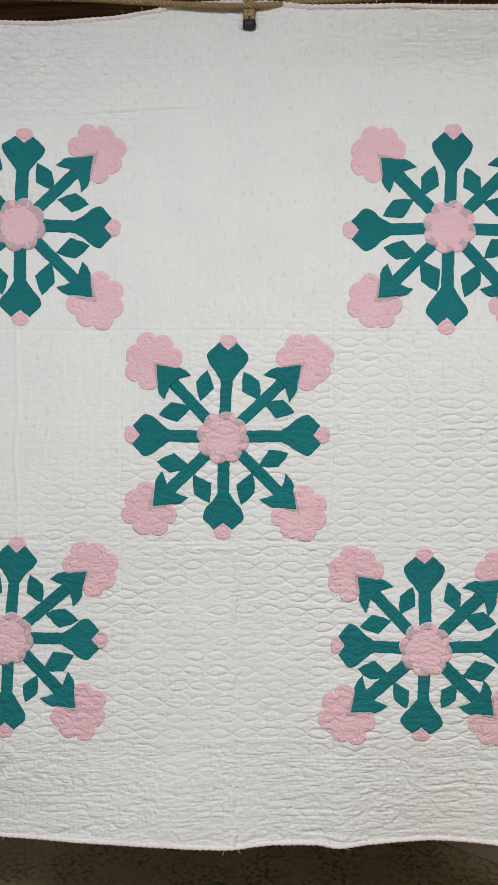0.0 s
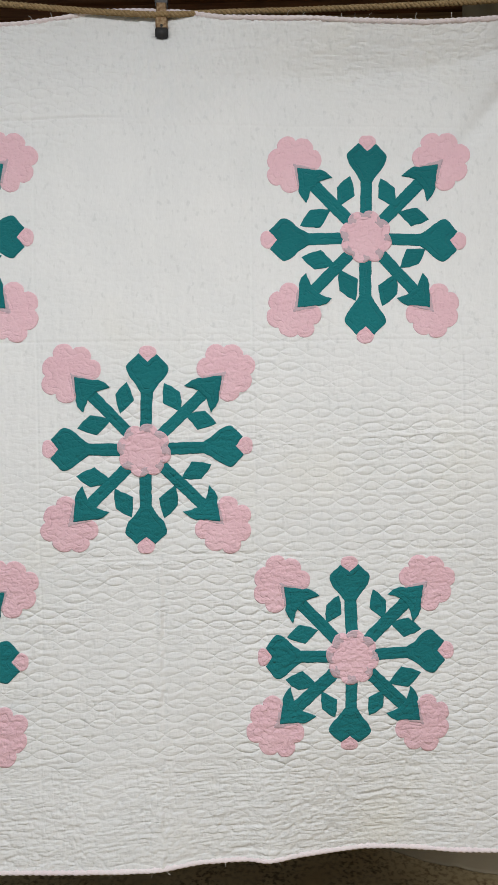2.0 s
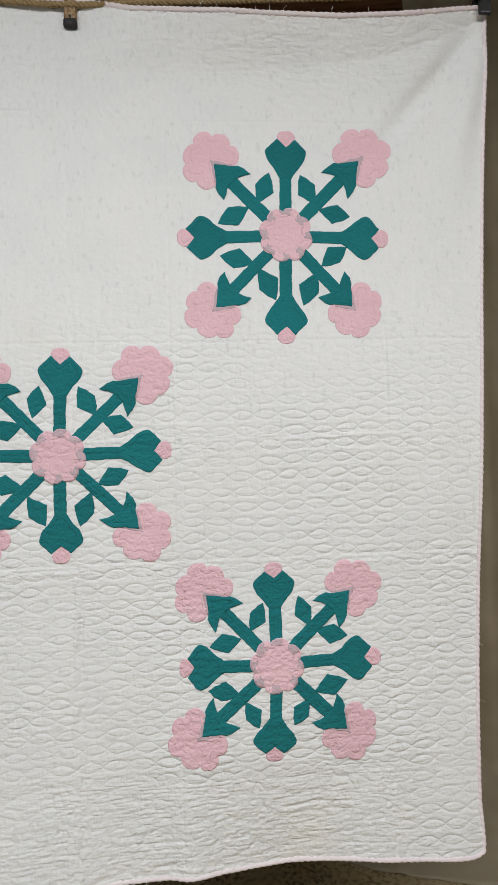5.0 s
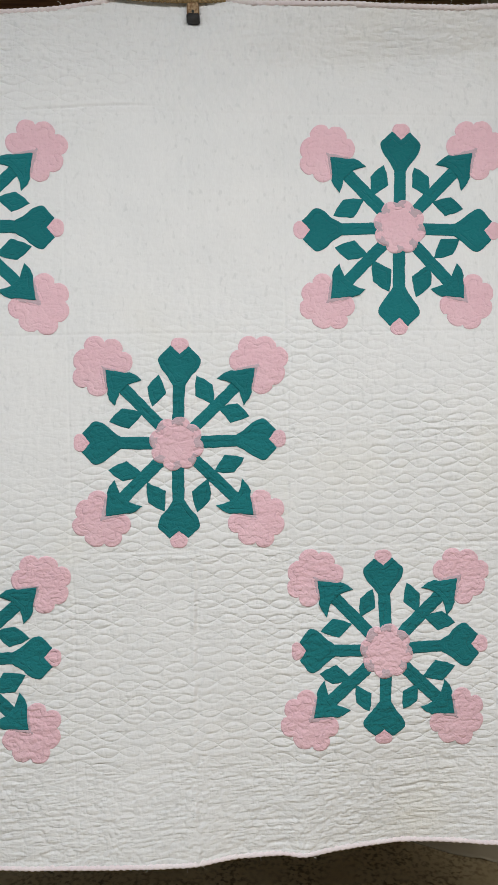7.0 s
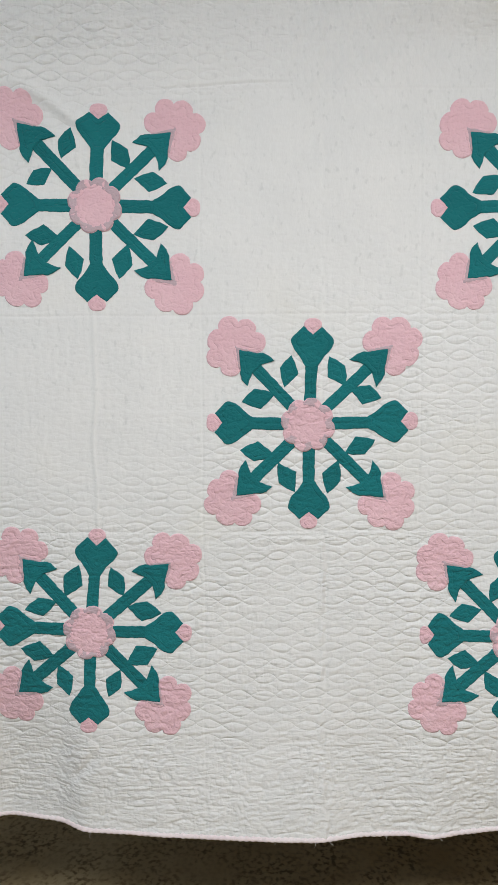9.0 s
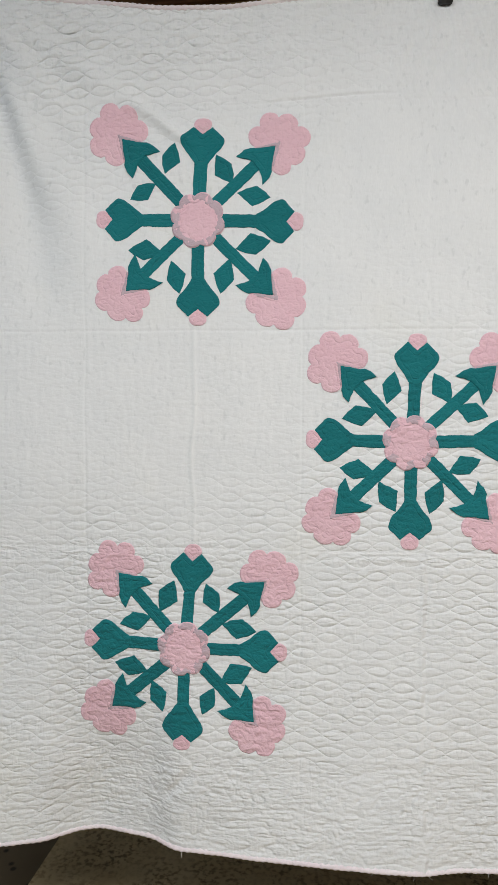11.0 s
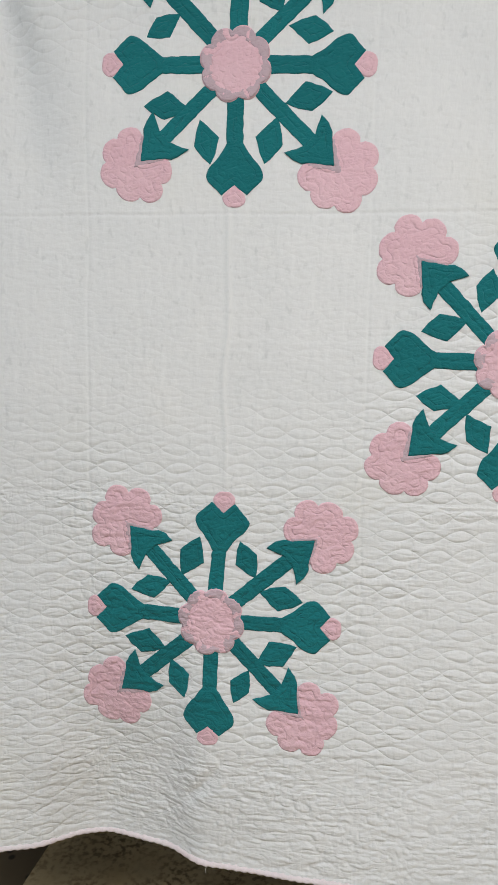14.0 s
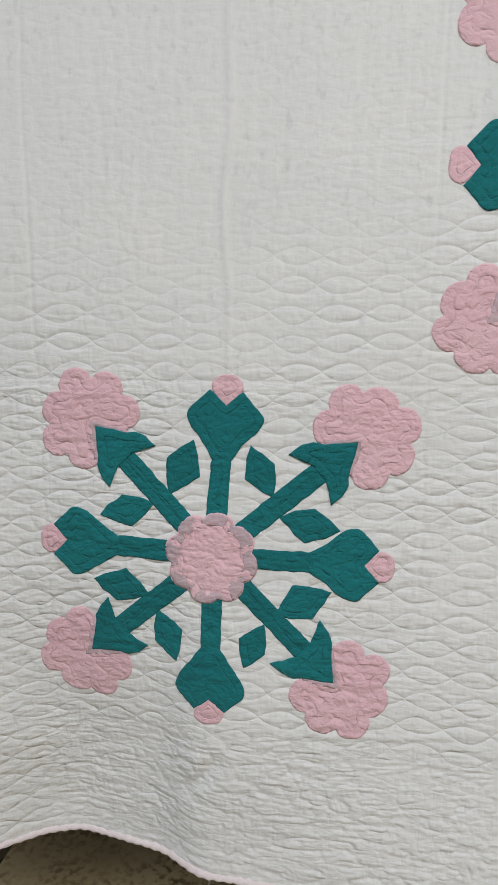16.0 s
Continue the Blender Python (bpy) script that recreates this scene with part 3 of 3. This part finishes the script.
def leaf_outline(root, tip, centre, rng):
    """A diamond leaf from its root on the stem to its tip, fuller on the side towards the wreath's centre."""
    ax, az = tip[0] - root[0], tip[1] - root[1]
    size = math.hypot(ax, az)
    ax, az = ax / size, az / size
    px, pz = -az, ax
    inwards = 1 if (centre[0] - root[0]) * px + (centre[1] - root[1]) * pz > 0 else -1
    j = lambda: rng.uniform(-0.015, 0.015)  # noqa: E731
    inner = [(-0.06, 0.03), (0.20, 0.20), (0.48 + j(), 0.365 + j()), (0.80, 0.17)]
    outer = [(1.0, 0.0), (0.80, -0.14), (0.50 + j(), -0.27 + j()), (0.20, -0.15)]
    pts = [(root[0] + size * (u * ax + v * inwards * px), root[1] + size * (u * az + v * inwards * pz)) for u, v in inner + outer]
    return pts[::-1] if inwards > 0 else pts


def sewn_motif(cx, cz, ends, leaves, shift, spread, seed):
    """One eight-armed floral wreath. ends: bud notches N E S W, then arrow tips NE SE SW NW; leaves: root and tip of each,
    both relative to the centre; shift: the rosette's offset; spread: half angle of each show-through patch."""
    rng = random.Random(seed)
    jit = lambda k=1.2: rng.uniform(-k, k)  # noqa: E731
    tips = [(cx + x, cz + z) for x, z in ends]
    for n, tip in enumerate(tips[:4]):
        to = arm_frame(cx, cz, tip, 158)
        w0, w1 = 11.0 + jit(0.8), 10.6 + jit(0.8)
        applique("stem", [to(34, -w0), to(70, -w0 + jit(0.5)), to(108, -w1), to(108, w1), to(70, w0 + jit(0.5)), to(34, w0)][::-1], GREEN, quilt, 0.0010, seed * 50 + n, 0.0004, "", 0.0118)
        half = [(100, 9.5), (106, 13), (119, 21 + jit()), (131, 32 + jit()), (144, 38 + jit()), (152, 37), (160, 28), (171 + jit(), 16.5)]
        shape = [to(u, -v) for u, v in half] + [to(157.5, 0)] + [to(u + jit(0.6), v + jit(0.5)) for u, v in half[::-1]]
        cup = applique("bud_cup", rounded(shape[::-1], {7, 8, 9})[:], GREEN, quilt, 0.0014, seed * 50 + 10 + n, 0.0003)
        top_u = 187 + jit(1.5)
        bud = [(156, 0), (163, -8), (172, -16), (180, -15), (top_u - 1, -9), (top_u, 0), (top_u - 1, 9), (180, 15.5), (172, 16), (163, 8)]
        applique("bud", rounded([to(u, v) for u, v in bud][::-1], {9}), PINK, cup, 0.0010, seed * 50 + 20 + n, 0.0005, "small pink cotton bud", 0.0075)
    for n, tip in enumerate(tips[4:]):
        to = arm_frame(cx, cz, tip, 189)
        w = 11.0 + jit(0.7)
        applique("stem", [to(36, -w), to(100, -w + jit(0.6)), to(160, -w), to(160, w), to(100, w + jit(0.6)), to(36, w)][::-1], GREEN, quilt, 0.0011, seed * 50 + 30 + n, 0.0004, "", 0.0118)
        r1, r0 = 53.5 + jit(1.5), 43.5 + jit(1)
        blossom_uv = scallops(198.5, 0, r0, r1, 6, jit(0.06), -2.62, 2.62)
        blossom_uv = [(u, v) for u, v in blossom_uv] + [(160, 16), (187, 0), (160, -16)]
        blossom = applique("blossom", [to(u, v) for u, v in blossom_uv][::-1], PINK, quilt, 0.0011, seed * 50 + 34 + n, 0.0006, "scalloped pink cotton corner blossom", 0.0135)
        b0, b1 = 6 + jit(2.0), 6 + jit(2.0)
        under = [(190, 0), (160, -17), (164, -17 - b0), (190 + b1, -b0 * 0.6), (196 + b1, 0), (190 + b1, b1 * 0.6), (164, 17 + b1), (160, 17)]
        applique("seam_allowance", [to(u, v) for u, v in under][::-1], MAUVE, blossom, 0.0019, seed * 50 + 38 + n, 0.0005, "dusty mauve show-through along the blossom seam", 0.02)
        barb = 128.5 + jit(2)
        head = [(189, 0), (174, 11.5), (161, 21), (155, 27.5), (144, 32), (barb, 33.5 + jit()), (135.5, 21), (141, 9.5)]
        shape = [to(u, v) for u, v in head] + [to(u + jit(0.8), -v + jit(0.8)) for u, v in head[:0:-1]]
        applique("arrow_leaf", shape, GREEN, quilt, 0.0025, seed * 50 + 42 + n, 0.0003)
    for n, (x0, z0, x1, z1) in enumerate(leaves):
        applique("leaf", leaf_outline((cx + x0, cz + z0), (cx + x1, cz + z1), (cx, cz), rng), GREEN, quilt, 0.0010, seed * 50 + 46 + n, 0.0003, "", 0.0092)
    # the rosette, and where the ends of the stems show through its thin cotton
    rx, rz, turn = cx + shift[0], cz + shift[1], 0.2 + jit(0.12)
    lobe = lambda a: rosette_reach(a - turn) * PX  # noqa: E731
    ring = [2 * math.pi * i / 112 for i in range(112)]
    rosette = applique("rosette", [(rx + lobe(a) * math.cos(a), rz + lobe(a) * math.sin(a)) for a in ring], PINK, quilt, 0.0020, seed * 50 + 60, 0.0006,
                       "round scalloped pink rosette with dusty mauve show-through", 0.0145)
    for n, tip in enumerate(tips):
        mid, half = math.atan2(tip[1] - rz, tip[0] - rx) + jit(0.05), spread + jit(0.06)
        inner = (32.5 + jit(2.5)) * PX
        sweep = [mid - half + 2 * half * i / 12 for i in range(13)]
        shape = [(rx + (lobe(a) - 0.0012) * math.cos(a), rz + (lobe(a) - 0.0012) * math.sin(a)) for a in sweep]
        shape += [(rx + inner * math.cos(a), rz + inner * math.sin(a)) for a in sweep[::-1]]
        applique("stem_shadow", shape, MAUVE, rosette, 0.0026, seed * 50 + 62 + n, 0.0004, "dusty mauve patch where the stem shows through", 0.02)


sewn_motif(0.0162, 1.2620, [(0.0081, 0.1878), (0.1933, 0.0055), (-0.0013, -0.1854), (-0.1826, 0.0046), (0.1654, 0.1559), (0.1572, -0.1561), (-0.1543, -0.1496), (-0.1466, 0.1559)],
           [(0.077, 0.084, 0.042, 0.142), (0.090, 0.074, 0.152, 0.054), (0.079, -0.062, 0.140, -0.034), (0.062, -0.080, 0.038, -0.146), (-0.078, -0.065, -0.146, -0.053), (-0.066, -0.085, -0.031, -0.143), (-0.052, 0.082, -0.036, 0.145), (-0.075, 0.066, -0.142, 0.048)],
           (-0.0025, -0.0008), 0.24, 1)
sewn_motif(-0.4249, 1.7174, [(0.0093, 0.1755), (0.1834, -0.0048), (-0.0002, -0.1822), (-0.1810, 0.0052), (0.1584, 0.1459), (0.1563, -0.1543), (-0.1514, -0.1427), (-0.1596, 0.1697)],
           [(0.072, 0.077, 0.037, 0.133), (0.085, 0.056, 0.150, 0.044), (0.082, -0.060, 0.151, -0.043), (0.067, -0.083, 0.047, -0.150), (-0.078, -0.065, -0.147, -0.058), (-0.057, -0.085, -0.039, -0.150), (-0.070, 0.101, -0.048, 0.160), (-0.093, 0.078, -0.143, 0.046)],
           (-0.0010, 0.0005), 0.37, 2)
sewn_motif(0.4967, 1.7117, [(0.0060, 0.1864), (0.1863, -0.0057), (-0.0030, -0.1913), (-0.1923, -0.0039), (0.1604, 0.1583), (0.1403, -0.1500), (-0.1505, -0.1493), (-0.1464, 0.1488)],
           [(0.066, 0.071, 0.034, 0.129), (0.077, 0.057, 0.140, 0.040), (0.079, -0.063, 0.132, -0.023), (0.066, -0.081, 0.035, -0.147), (-0.072, -0.058, -0.140, -0.041), (-0.059, -0.072, -0.023, -0.135), (-0.057, 0.071, -0.032, 0.133), (-0.080, 0.060, -0.142, 0.026)],
           (0.0012, 0.0022), 0.22, 3)
sewn_motif(-0.4511, 0.8244, [(0.0151, 0.1843), (0.1820, -0.0028), (-0.0033, -0.1807), (-0.1863, 0.0104), (0.1684, 0.1433), (0.1494, -0.1476), (-0.1594, -0.1363), (-0.1435, 0.1552)],
           [(0.072, 0.078, 0.044, 0.136), (0.083, 0.053, 0.152, 0.037), (0.080, -0.069, 0.143, -0.037), (0.064, -0.084, 0.039, -0.137), (-0.084, -0.056, -0.153, -0.039), (-0.072, -0.078, -0.046, -0.138), (-0.054, 0.078, -0.024, 0.142), (-0.076, 0.063, -0.141, 0.046)],
           (-0.0021, -0.0024), 0.36, 4)
sewn_motif(0.4517, 0.8114, [(-0.0005, 0.1791), (0.1881, 0.0039), (-0.0112, -0.1663), (-0.1736, 0.0029), (0.1612, 0.1448), (0.1424, -0.1397), (-0.1611, -0.1338), (-0.1436, 0.1488)],
           [(0.073, 0.079, 0.050, 0.139), (0.090, 0.065, 0.154, 0.051), (0.081, -0.061, 0.149, -0.040), (0.065, -0.077, 0.031, -0.125), (-0.083, -0.057, -0.146, -0.045), (-0.069, -0.075, -0.041, -0.126), (-0.054, 0.074, -0.025, 0.128), (-0.077, 0.058, -0.140, 0.042)],
           (-0.0001, -0.0024), 0.25, 5)

# loose threads along the rim
rng = random.Random(8)
spots = [(0.33, 0), (0.36, 0), (0.44, 0), (0.47, 0), (0.50, 0), (0.56, 0), (0.60, 0), (0.63, 0), (0.68, 0), (-0.16, 0), (-0.2, 0)]
spots += [(x, 1) for x in (-0.06, 0.02, 0.05, 0.17, 0.28, -0.45)] + [(z, 2) for z in (1.70, 1.73, 1.66, 1.10, 1.62)] + [(z, 3) for z in (0.83, 0.71, 1.2)]
for p, edge in spots:
    if edge == 0:
        a, out = (p, float(TOP_EDGE(p))), (rng.uniform(-0.5, 0.5), 1)
    elif edge == 1:
        a, out = (p, float(BOTTOM_EDGE(p))), (rng.uniform(-0.6, 0.6), -1)
    elif edge == 2:
        a, out = (float(LEFT_EDGE(p)), p), (-1, rng.uniform(-0.7, 0.5))
    else:
        a, out = (float(RIGHT_EDGE(p)), p), (1, rng.uniform(-0.7, 0.5))
    size, curl = rng.uniform(0.006, 0.015), rng.uniform(-2.2, 2.2)
    base_y = float(drape(*a)) - 0.002
    pts = []
    ang = math.atan2(out[1], out[0])
    x, z = a
    for k in range(9):
        pts.append((x, base_y - 0.001 * k * 0.4, z))
        x, z, ang = x + math.cos(ang) * size / 8, z + math.sin(ang) * size / 8, ang + curl / 8
    place("loose_thread", *tube(pts, 0.00035, 5), THREAD, quilt, "frayed loose white thread")

# ---------------------------------------------------------------- rope and clamps
ROPE_Z = curve_through([(-3.0, 2.53), (-1.4, 2.285), (-0.9, 2.226), (-0.5, 2.197), (-0.25, 2.1885), (-0.09, 2.178), (0.05, 2.172), (0.1, 2.1745), (0.2, 2.181),
                        (0.44, 2.192), (0.69, 2.2005), (0.95, 2.216), (1.5, 2.26), (3.0, 2.43)])
rope = new("rope")
rope.location = (0, -0.012, 2.2)
tagged(rope, "twisted three-strand hemp rope stretched across the room", "rope")
for k in range(3):
    pts = []
    for i in range(0, 2280):
        x = -3.0 + i * 6.0 / 2279
        a = 2 * math.pi * (x / 0.030 + k / 3)
        fwd = 0.022 * smooth(0.3, 0.95, x) + 0.006 * smooth(-0.4, -0.9, x)
        pts.append((x, -0.0075 - float(fwd) + 0.0030 * math.cos(a), float(ROPE_Z(x)) + 0.0030 * math.sin(a)))
    place("strand", *tube(pts, 0.0034, 6), ROPE, rope)


def spring_clamp(x, z, y):
    """Spring clamp with rusted jaws and rubber tips; z: the lower end of its tips."""
    c = new("spring_clamp")
    c.location = (x, y, z)
    tagged(c, "rusty steel spring clamp with black rubber tips gripping the quilt", "clamp")
    for side, name in ((-1, "front_jaw"), (1, "back_jaw")):
        off = lambda zz: y + side * (0.009 + 0.16 * max(0, zz - z - 0.05))  # noqa: E731
        bm = bmesh.new()
        rows = []
        for k in range(9):
            zz = z + 0.014 + 0.06 * k / 8
            w = 0.0118 + 0.0012 * math.sin(k * 0.7)
            yy = off(zz)
            rows.append([bm.verts.new((x + sx * w, yy + side * (0.0035 if abs(sx) < 0.9 else 0.0) + (0.0 if f else -side * 0.002), zz)) for f in (1, 0) for sx in ((-1, -0.8, 0.8, 1) if f else (1, 0.8, -0.8, -1))])
        for a, b in zip(rows, rows[1:]):
            for i in range(8):
                bm.faces.new((a[i], a[(i + 1) % 8], b[(i + 1) % 8], b[i]))
        bm.faces.new(rows[0][::-1]), bm.faces.new(rows[-1])
        bmesh.ops.recalc_face_normals(bm, faces=bm.faces)
        jaw = bm_place(name, bm, RUST, c)
        bm = box(x - 0.0135, x + 0.0135, y + min(side * 0.003, side * 0.016), y + max(side * 0.003, side * 0.016), z, z + 0.0185, 0.0025)
        bm_place("rubber_tip", bm, RUBBER, jaw, "black rubber tip", True)
        v, f = tube([(x, off(z + 0.026) + side * 0.0030, z + 0.0225), (x, off(z + 0.026) + side * 0.0048, z + 0.0225)], 0.0030, 12)
        place("rivet", v, f, BLACK, jaw, smooth=False)
        bm = box(x - 0.0128, x + 0.0128, -0.0015, 0.0015, 0, 0.085, 0.001, Matrix.Translation((0, off(z + 0.074) + side * 0.001, z + 0.068)) @ Matrix.Rotation(-side * 0.25, 4, "X"))
        bm_place("handle", bm, DARK_STEEL, c, "dark grey steel handle")
    coil = [(x - 0.013 + 0.026 * i / 70, y + 0.006 * math.cos(i * 0.54), z + 0.075 + 0.006 * math.sin(i * 0.54)) for i in range(71)]
    place("spring", *tube(coil, 0.0012, 6), STEEL, c)
    return c


spring_clamp(0.0675, 2.1275, float(drape(0.0675, 2.15)) + 0.004)


def plastic_clip(x, z, y):
    """Small black clip with two bright slots."""
    c = new("hanging_clip")
    c.location = (x, y, z)
    tagged(c, "small black plastic clip gripping the corner of the quilt", "clip")
    body = bm_place("front_jaw", box(x - 0.0135, x + 0.0135, y - 0.017, y - 0.009, z, z + 0.05, 0.002), BLACK, c)
    bm_place("back_jaw", box(x - 0.0135, x + 0.0135, y + 0.012, y + 0.019, z, z + 0.05, 0.002), BLACK, c)
    bm_place("hinge", box(x - 0.012, x + 0.012, y - 0.014, y + 0.016, z + 0.044, z + 0.062, 0.003), BLACK, c)
    for k in (-1, 1):
        bm_place("slot", box(x + k * 0.0055 - 0.004, x + k * 0.0055 + 0.004, y - 0.0178, y - 0.0165, z + 0.0035, z + 0.0055), STEEL, body)


plastic_clip(-0.889, 2.172, float(drape(-0.889, 2.18)))
plastic_clip(0.938, 2.178, float(drape(0.938, 2.19)))

# ---------------------------------------------------------------- room
BACK = Matrix.Translation((0, 1.35, 0)) @ Matrix.Rotation(radians(-4), 4, "Z")


def structure(name, bm, mat, label, category):
    return tagged(bm_place(name, bm, mat), label, category, kind="structure")


structure("floor", box(-3.1, 3.1, -5.4, 1.9, -0.1, 0.0), CONCRETE, "stained olive-brown concrete floor with black spots", "floor")
structure("wall_west", box(-3.1, -3.0, -5.4, 1.9, 0, 3.5), PLASTER, "plain grey plaster wall", "wall")
structure("wall_east", box(3.0, 3.1, -5.4, 1.9, 0, 3.5), PLASTER, "plain grey plaster wall", "wall")
structure("wall_south", box(-3.0, 3.0, -5.4, -5.3, 0, 3.5), PLASTER, "plain grey plaster wall", "wall")
structure("ceiling", box(-3.1, 3.1, -5.4, 1.9, 3.5, 3.6), PLASTER, "plain grey ceiling", "ceiling")
wall = structure("wall_north", box(-3.0, 3.0, 0.02, 0.12, 0, 3.5, 0, BACK), DARK_WOOD, "back wall of taupe boards under dark brown timbers", "wall")
z, n = 0.0, 0
rng = random.Random(5)
while z < 3.45:
    h = 0.142 if z < 2.80 else (0.075, 0.11, 0.05, 0.12, 0.09)[n % 5]
    n += 1
    mat = TAUPE if z < 2.80 else (MID_WOOD if n % 3 == 1 else DARK_WOOD)
    proud = 0.0 if z < 2.80 else (0.05, 0.01, 0.03)[n % 3]
    bm_place("board", box(-2.95, 2.95, -0.005 - proud, 0.018, z + 0.0005, min(z + h, 3.48) - 0.0005, 0.0015, BACK), mat, wall)
    z += h

mat_bm = bmesh.new()
edge = [(-1.170, -3.0), (2.6, -3.0), (2.6, 1.0), (-0.916, 1.0)]
lo = [mat_bm.verts.new((x, y, 0.0005)) for x, y in edge]
hi = [mat_bm.verts.new((x, y, 0.0045)) for x, y in edge]
mat_bm.faces.new(hi)
mat_bm.faces.new(lo[::-1])
for i in range(4):
    mat_bm.faces.new((lo[i], lo[(i + 1) % 4], hi[(i + 1) % 4], hi[i]))
tagged(bm_place("vinyl_sheet", mat_bm, VINYL), "mottled olive-brown vinyl sheet lying on the concrete", "floor covering")

# canvas hung behind the quilt, spilling onto the floor
FLOOR_EDGE = curve_through([(0.50, 0.66), (0.61, 0.585), (0.69, 0.545), (0.78, 0.487), (0.90, 0.437), (1.04, 0.39), (1.4, 0.30), (2.2, 0.22)])
U, V = 150, 90
cv = []
for j in range(V):
    q = j / (V - 1)
    for i in range(U):
        p = i / (U - 1)
        hang = min(1, q / 0.72)
        left = 1.12 - 0.54 * smooth(0, 1, hang) ** 1.2
        x = float(left + (2.2 - left) * p)
        fold = 0.035 * math.sin(x * 17 + 0.8) * (0.4 + 0.6 * hang) + 0.012 * math.sin(x * 41)
        if q < 0.72:
            zz = 2.95 - (2.95 - 0.07) * hang
            y = 0.98 - 0.10 * hang + fold
        else:
            r = (q - 0.72) / 0.28
            y0 = 0.88 + fold
            y = y0 + (float(FLOOR_EDGE(x)) - y0) * r
            zz = 0.008 + 0.062 * (1 - r) ** 3 + 0.010 * (1 - r) * (1 + float(vnoise(x * 9, y * 12, 51))) + 0.006 * max(0, float(vnoise(x * 21, y * 17, 52)))
        cv.append((x, y, zz))
cf = [(j * U + i, (j + 1) * U + i, (j + 1) * U + i + 1, j * U + i + 1) for j in range(V - 1) for i in range(U - 1)]
n = len(cv)
cv += [(x, y + (0.003 if zz > 0.08 else 0.0), zz - (0.0 if zz > 0.08 else 0.003)) for x, y, zz in cv]
cf += [tuple(n + k for k in f[::-1]) for f in cf]
rim = [i for i in range(U)] + [j * U + U - 1 for j in range(1, V)] + [(V - 1) * U + i for i in range(U - 2, -1, -1)] + [j * U for j in range(V - 2, 0, -1)]
cf += [(a, b, b + n, a + n) for a, b in zip(rim, rim[1:] + rim[:1])]
tagged(place("canvas_drop_cloth", cv, cf, CANVAS), "beige canvas drop cloth hung behind the quilt, spilling onto the floor", "drop cloth")
